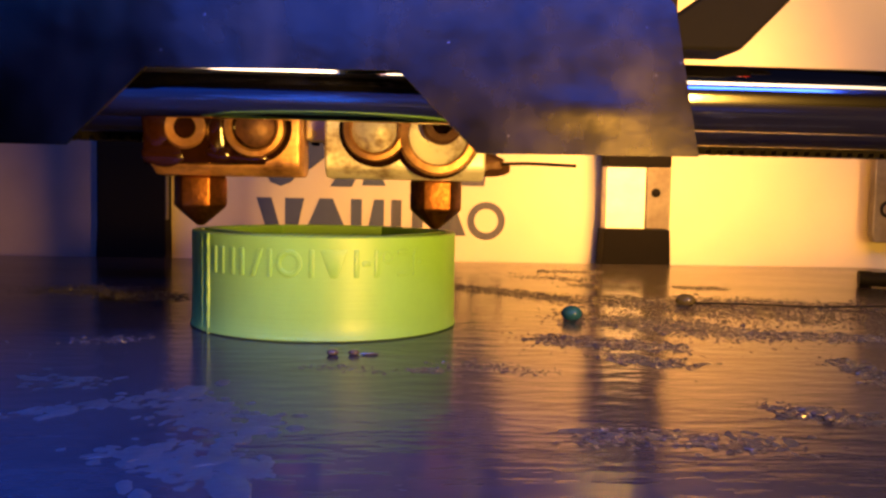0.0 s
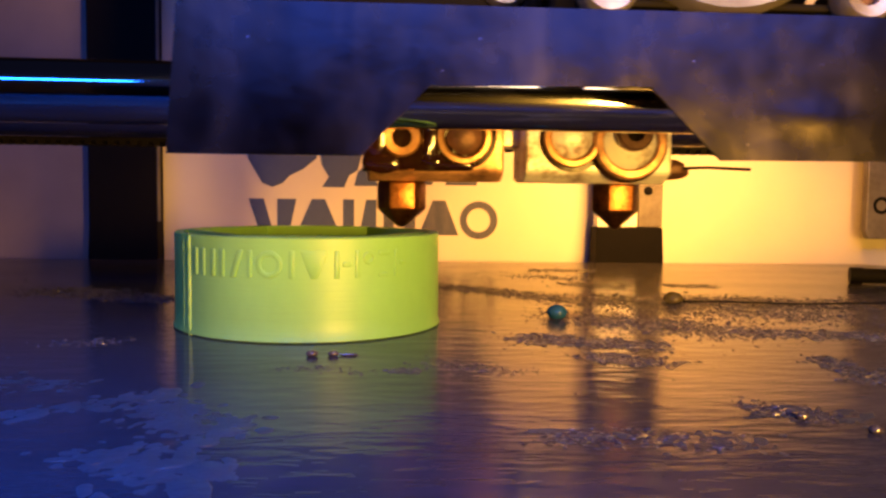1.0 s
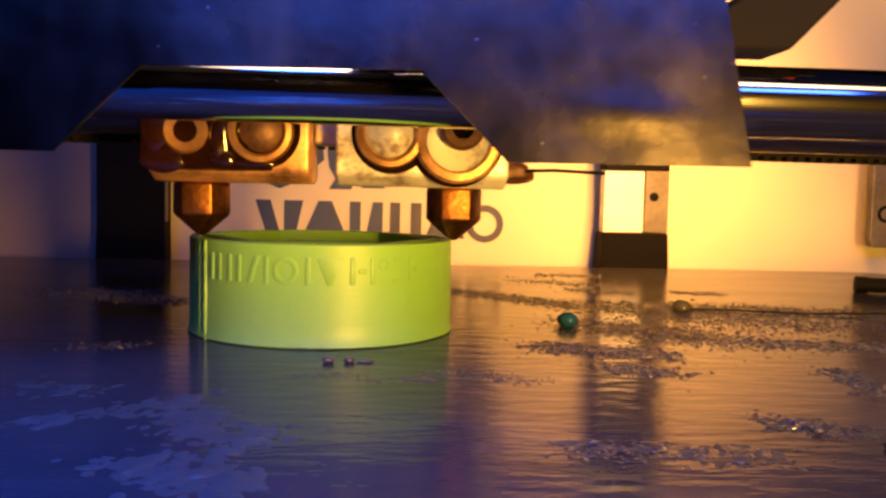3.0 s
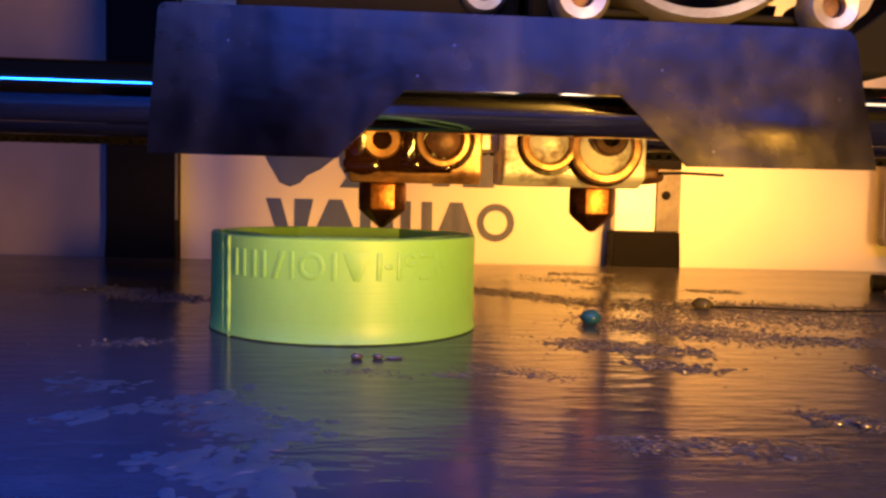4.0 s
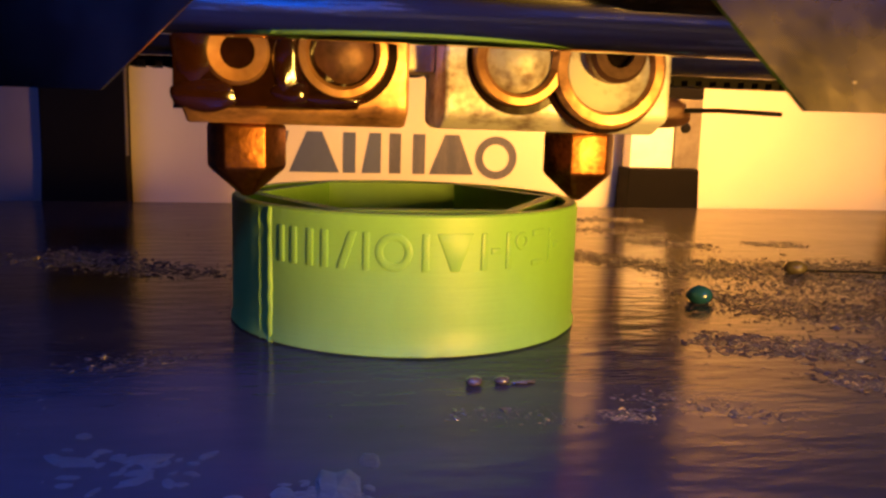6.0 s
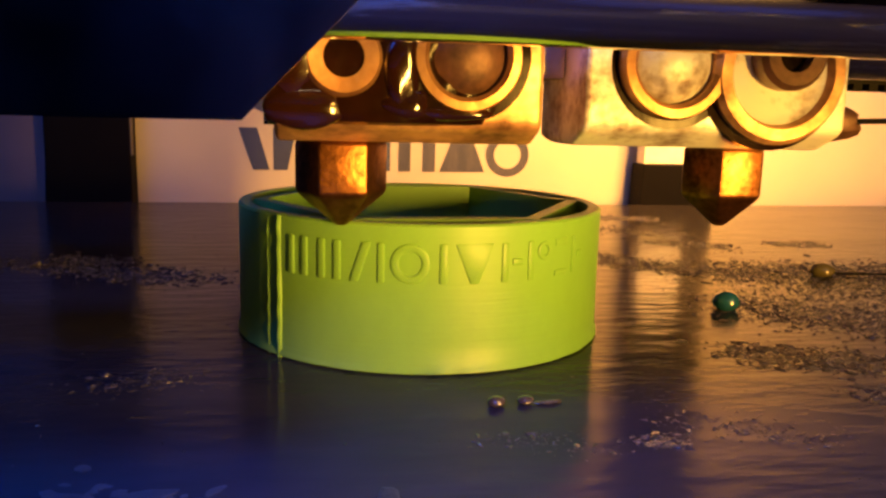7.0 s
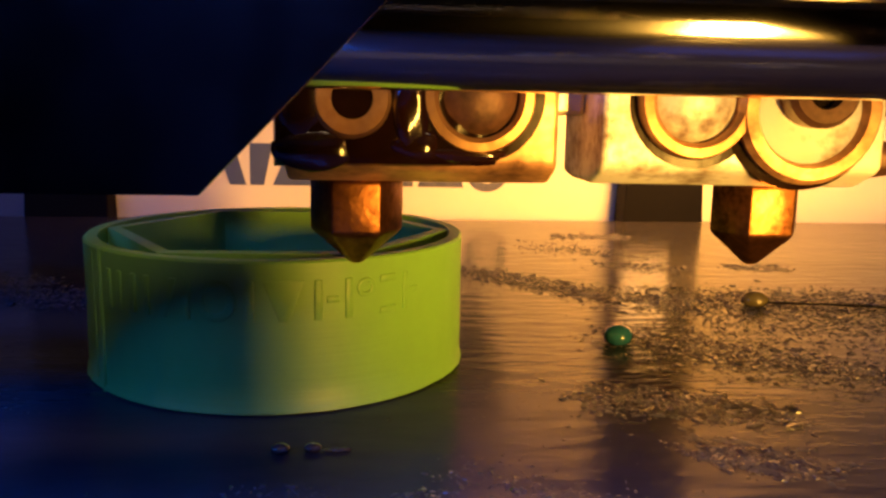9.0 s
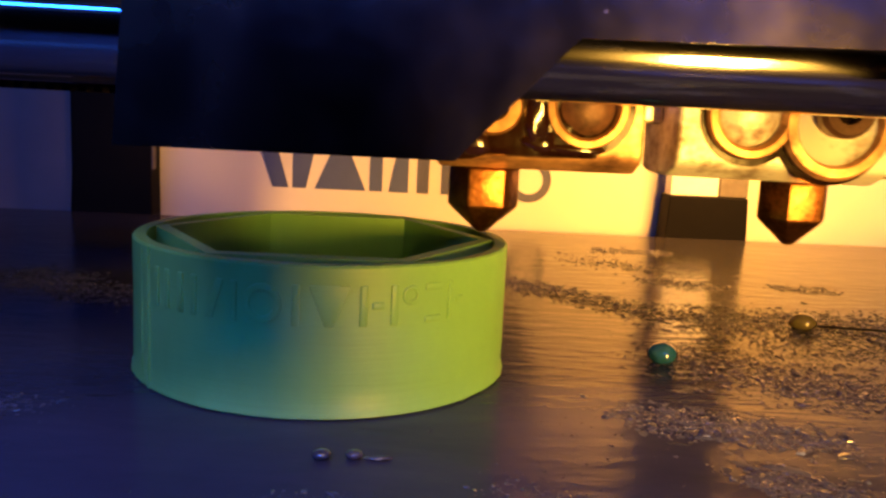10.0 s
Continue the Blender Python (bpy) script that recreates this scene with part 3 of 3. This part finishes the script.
    part("burnt_crust", crust(-0.62, 1.2, 0.88, 1.95, lambda x, z: 0.125 - 0.24 * max(0, x - 0.66) - 0.6 * max(0, 1.0 - z), 11), GOO, hb, "glossy burnt plastic crust", smooth=True)
    hb2 = heater(c, 1.9, 4.22, True)
    # burnt stains; their growth up and right also paints the shield's shadow
    part("burnt_crust", crust(1.98, 4.1, 0.9, 1.95, lambda x, z: -0.065 + 0.09 * max(0, z - 1.2) + 0.05 * max(0, x - 3.0) - 0.12 * max(0, 1.15 - z), 23), GOO, hb2, "thin burnt plastic stains, thicker for shade at upper right", smooth=True)
    washer_bolt(hb2, 2.62, 1.44, -0.8, 0.46, BLOCK, RIM)
    fl = part("flange", spin([(0.42, -0.9), (0.45, -0.96), (0.54, -0.95), (0.58, -0.9), (0.58, -0.6), (0.42, -0.6)], 40, 1, (3.52, 0, 1.38)), BROWN_BLOCK, hb2, smooth=True)
    # the flange's shadow gap, painted as a black ring
    part("shadow_ring", spin([(0.57, -0.83), (0.64, -0.815), (0.64, -0.7), (0.57, -0.7)], 40, 1, (3.5, 0, 1.39)), GOO, fl, "black ring painting the shadow round the flange", smooth=True)
    # pale all over, so that its lower crescent looks lit
    part("dish", spin([(0.02, -0.82), (0.34, -0.84), (0.415, -0.89), (0.415, -0.7)], 40, 1, (3.52, 0, 1.38), False), BLOCK, fl, "dished face, kept pale for the lit lower crescent", smooth=True)
    # dark screw set high, in place of the shadow across the dish's top
    socket_screw(hb2, 3.57, 1.53, -0.91, 0.29, BOLT)
    part("clamp_tab", lump(0.35, 0.2, 0.14, 9, 0.5, 3, (4.25, -0.4, 0.98)), BOLT, hb2, smooth=True)
    part("wire_stub", tube([(4.3, -0.5, 1.0), (4.9, -0.55, 1.02), (5.6, -0.55, 1.0)], 0.025), BLACK, hb2)
    part("heat_break", box(1.58, 1.89, -0.3, 0.3, 1.3, 2.3, 0.04), GREY_STEEL, c)
    nozzle(c, 0)
    nozzle(c, 3.555)
    # cooling fan and bolts above the shield
    fan = part("fan_frame", box(2.2, 5.75, -3.3, -2.5, 2.9, 3.0, 0.04), BLACK, c, "black fan housing")
    part("fan_ring", spin([(1.42, -3.5), (1.55, -3.56), (1.62, -3.4), (1.62, -2.6), (1.42, -2.6)], 64, 1, (3.95, 0, 4.42)), GREY_STEEL, fan, "bright metal fan guard ring", smooth=True)
    part("fan_hub", spin([(0.6, -3.2), (0.7, -3.1), (0.7, -2.6)], 32, 1, (3.95, 0, 4.42), False), BLACK, fan, smooth=True)
    for k in range(7):
        a = 2 * math.pi * k / 7
        b = box(0.68, 1.38, -3.0, -2.94, -0.3, 0.3)
        bmesh.ops.rotate(b, cent=(0, 0, 0), matrix=Euler((0.5, 0, 0)).to_matrix(), verts=b.verts)
        bmesh.ops.translate(b, vec=(0, -2.9 + 2.97, 0), verts=b.verts)
        bmesh.ops.rotate(b, cent=(0, 0, 0), matrix=Euler((0, a, 0)).to_matrix(), verts=b.verts)
        bmesh.ops.translate(b, vec=(3.95, 0, 4.42), verts=b.verts)
        part("fan_blade", b, BLACK, fan)
    part("motor_body", box(-2.2, 2.0, -1.4, 0.9, 2.86, 6.2, 0.1), BLACK, c, "black motor housing")
    for bx, by, bz in ((1.44, 2.1, 3.6), (2.42, 0, 3.08), (5.65, 0, 3.08)):
        bo = part("bolt", spin([(0.16, -3.62), (0.3, -3.66), (0.36, -3.58), (0.36, -3.3), (0.16, -3.3)], 28, 1, (bx, by, bz)), GREY_STEEL, c, "chrome bolt head", smooth=True)
        part("bolt_core", spin([(0.05, -3.5), (0.17, -3.48), (0.17, -3.3)], 20, 1, (bx, by, bz), False), BOLT, bo, smooth=True)
        part("standoff", tube([(bx, by - 3.3, bz), (bx, by - 2.6, bz)], 0.2, 16), BLACK, bo, smooth=True)
    part("motor_body", box(2.1, 5.7, -1.4, 0.9, 2.86, 6.2, 0.1), BLACK, c, "black motor housing")
    # cable bracket and its connector
    part("cable_arm", prism([(5.6, 2.4), (7.2, 2.42), (7.84, 3.08), (7.76, 3.3), (7.9, 3.9), (7.5, 4.1), (7.2, 3.46), (6.85, 3.18), (6.4, 2.86), (5.6, 2.55)], 1, -2.5, -1.7, 0.04), BLACK, c, "black cable bracket")
    part("cable_wrap", prism([(7.5, 3.5), (7.84, 3.27), (8.1, 3.23), (8.25, 3.35), (8.6, 4.2), (8.2, 5.2), (7.3, 5.0)], 1, -2.3, -1.66, 0.06), BLACK, c)
    part("connector", box(7.62, 7.84, -2.58, -2.2, 3.1, 3.4, 0.04), RED, c, "red wire connector")
    return c


HEAD = carriage()


# ---- beads, strands and glue on the bed ----
def bead(name, x, y, rx, ry, rz, mat, label, seed, group=""):
    b = tagged(part(name, lump(rx, ry, rz, seed, 0.08, 3, (0, 0, rz * 0.8)), mat, smooth=True), label, "bead", group)
    b.location = (x * CM, y * CM, 0)
    return b


bead("plastic_bead", 3.86, 0.25, 0.17, 0.17, 0.13, TEAL, "glossy teal plastic bead stuck on the bed", 1)
bead("plastic_bead", 6.41, 2.14, 0.19, 0.17, 0.12, AMBER, "amber plastic bead in the glue residue", 2)
bead("plastic_bead", 0.28, -2.74, 0.075, 0.07, 0.045, CLEAR, "small milky plastic bead beside the ring", 3, "beads beside the ring")
bead("plastic_bead", 0.53, -2.72, 0.07, 0.06, 0.04, CLEAR, "small milky plastic bead beside the ring", 4, "beads beside the ring")
bead("plastic_bead", 5.25, -6.05, 0.06, 0.06, 0.04, CLEAR, "small pinkish plastic bead on the bed", 5)
bead("plastic_bead", 4.85, -5.6, 0.06, 0.05, 0.035, CLEAR, "small pinkish plastic bead on the bed", 6)
tagged(part("plastic_crumb", lump(0.12, 0.03, 0.02, 7, 0.4, 2, (0.72, -2.73, 0.015)), RESIDUE, smooth=True), "thin dark crumb beside the beads", "crumb")
tagged(part("plastic_strand", tube([(6.6, 2.2, 0.03), (7.4, 2.0, 0.05), (8.6, 1.85, 0.03), (10, 1.8, 0.06), (12, 1.9, 0.03), (15, 1.9, 0.04)], 0.018, 6), BLACK, smooth=True),
       "thin dark plastic strand lying on the bed", "strand")
clip = thing("black_clip", 12.0, 5.6, 0, "black rubber-ended metal clip lying on the bed", "clip")
part("clip_rod", tube([(-0.1, 0.05, 0.19), (1.2, -0.35, 0.19), (3.2, -0.9, 0.19)], 0.17, 16), BLACK, clip, smooth=True)
part("clip_cap", tube([(-0.2, 0.09, 0.19), (0.05, 0.0, 0.19)], 0.19, 16), BLACK, clip, smooth=True)


def residue(name, strips, mat, label, seed, flat, rounds=6, more=1.0, scale=1.0, ragged=0.7):
    """Many small uneven crumbs strewn along strips: (x0, y0, x1, y1, spread, count, size)."""
    rng = np.random.default_rng(seed)
    verts, faces = [], []
    for x0, y0, x1, y1, spread, count, size in strips:
        for _ in range(int(count * more)):
            q = rng.random()
            cx = x0 + (x1 - x0) * q + rng.normal(0, spread)
            cy = y0 + (y1 - y0) * q + rng.normal(0, spread)
            if math.hypot(cx, cy) < R + 0.05 or cx > 15 or cy > 10.9:
                continue
            s = size * scale * math.exp(rng.normal(0, 0.45))
            a, e = rng.random() * 6.28, 1 + 1.4 * rng.random()
            base = len(verts)
            k = rounds
            for lvl, (rr, zz) in enumerate(((1, 0.0), (0.8, 0.55))):
                for j in range(k):
                    w = 2 * math.pi * j / k
                    r = s * rr * (1 - ragged / 2 + ragged * rng.random())
                    u, v = r * math.cos(w) * e, r * math.sin(w)
                    verts.append(((cx + u * math.cos(a) - v * math.sin(a)) * CM, (cy + u * math.sin(a) + v * math.cos(a)) * CM,
                                  (0.001 + zz * s * flat * (0.6 + 0.8 * rng.random())) * CM))
            verts.append((cx * CM, cy * CM, (0.001 + s * flat * (0.7 + 0.5 * rng.random())) * CM))
            for j in range(k):
                i2 = (j + 1) % k
                faces.append((base + j, base + i2, base + k + i2, base + k + j))
                faces.append((base + k + j, base + k + i2, base + 2 * k))
    me = bpy.data.meshes.new(name)
    me.from_pydata(verts, [], faces)
    me.materials.append(mat)
    return tagged(new(name, me), label, "residue", "", "stuff")


residue("glue_residue", [
    (2.1, 5.0, 3.2, 4.0, 0.22, 130, 0.05), (3.0, 4.2, 4.4, 2.7, 0.25, 220, 0.05), (4.4, 2.6, 8.6, 2.2, 0.42, 620, 0.045), (8.0, 2.3, 13.5, 1.3, 0.5, 420, 0.045),
    (4.2, 0.4, 6.2, -1.0, 0.45, 420, 0.045), (3.1, -1.5, 4.6, -2.1, 0.2, 190, 0.05), (5.2, 1.6, 9.0, 0.4, 0.55, 420, 0.04), (6.3, -1.0, 8.3, -1.4, 0.2, 110, 0.06),
    (3.6, -2.8, 4.4, -3.2, 0.15, 60, 0.05), (4.6, -5.2, 5.1, -5.6, 0.14, 50, 0.05), (6.5, -2.9, 6.4, -4.4, 0.12, 50, 0.06), (2.4, -6.1, 4.1, -6.25, 0.13, 36, 0.05),
    (-5.6, 3.6, -2.6, 2.3, 0.3, 190, 0.05), (-4.8, 3.9, -4.0, 3.5, 0.2, 80, 0.05), (5.0, 8.6, 6.4, 8.4, 0.2, 80, 0.06), (5.2, 5.3, 6.2, 4.7, 0.25, 70, 0.05),
    (7.4, 5.1, 8.2, 4.9, 0.14, 60, 0.06), (4.2, 7.2, 6.0, 6.2, 0.3, 60, 0.05), (0.0, -3.4, 1.0, -3.6, 0.1, 22, 0.03), (1.2, -3.55, 1.5, -3.6, 0.07, 30, 0.035),
    (1.6, -3.1, 2.6, -3.7, 0.15, 40, 0.035), (-3.0, -1.9, -2.3, -1.8, 0.15, 24, 0.05), (1.2, -0.5, 9, -4.5, 1.6, 110, 0.02), (-2, -3, -5, 4, 1.6, 60, 0.025)],
    RESIDUE, "dried glue crumbs strewn over the print bed", 5, 0.6, 6, 6.5, 0.25)
residue("glue_smear", [
    (-1.1, -4.7, -0.2, -6.1, 0.22, 70, 0.11), (-2.3, -5.4, -0.9, -4.6, 0.08, 36, 0.09), (-1.0, -6.4, -0.2, -7.0, 0.2, 50, 0.12), (-2.6, -4.0, -1.9, -4.3, 0.15, 16, 0.09),
    (4.5, -5.2, 5.3, -5.6, 0.15, 30, 0.07), (2.4, -6.1, 4.2, -6.3, 0.16, 26, 0.07), (3.6, -2.8, 4.5, -3.2, 0.15, 40, 0.07), (6.4, -2.8, 6.6, -4.6, 0.12, 30, 0.07),
    (6.2, -1.0, 8.4, -1.4, 0.2, 50, 0.07), (3.2, -1.5, 4.5, -2.1, 0.2, 60, 0.07)],
    SMEAR, "pale dried glue smears on the print bed", 6, 0.12, 12, 2.6, 0.36, 0.4)


# ---- slab for the filming phone, known by shadow and reflection, oversized to block lamps ----
def phone_shade():
    ph = thing("phone_shade", 0, 0, 0, "dark slab for the unseen filming phone, oversized to block the lamps", "tablet")
    part("slab_body", box(-9.0, 5.5, -0.4, 0.4, -6.0, 5.8, 0.2, 4), BLACK, ph)
    part("slab_face", box(-8.7, 5.2, -0.43, -0.404, -5.7, 5.5), BLACK, ph)
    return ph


PHONE_SHADE = phone_shade()


# ---- what moves ----
def motions():
    # the light-blocking slab rides the camera's path, 4.5 cm behind the eye
    walk(PHONE_SHADE, [(t, pose(x * CM, (y - 4.5) * CM, z * CM)) for t, x, y, z, p, r, w in EYES])
    walk(BRIDGE, [(t, pose(0, y * CM, (TIP_Z + view_drop(y)) * CM)) for t, x, y in TIPS])
    walk(HEAD, [(t, pose(x * CM, y * CM, (TIP_Z + view_drop(y)) * CM)) for t, x, y in TIPS])


motions()
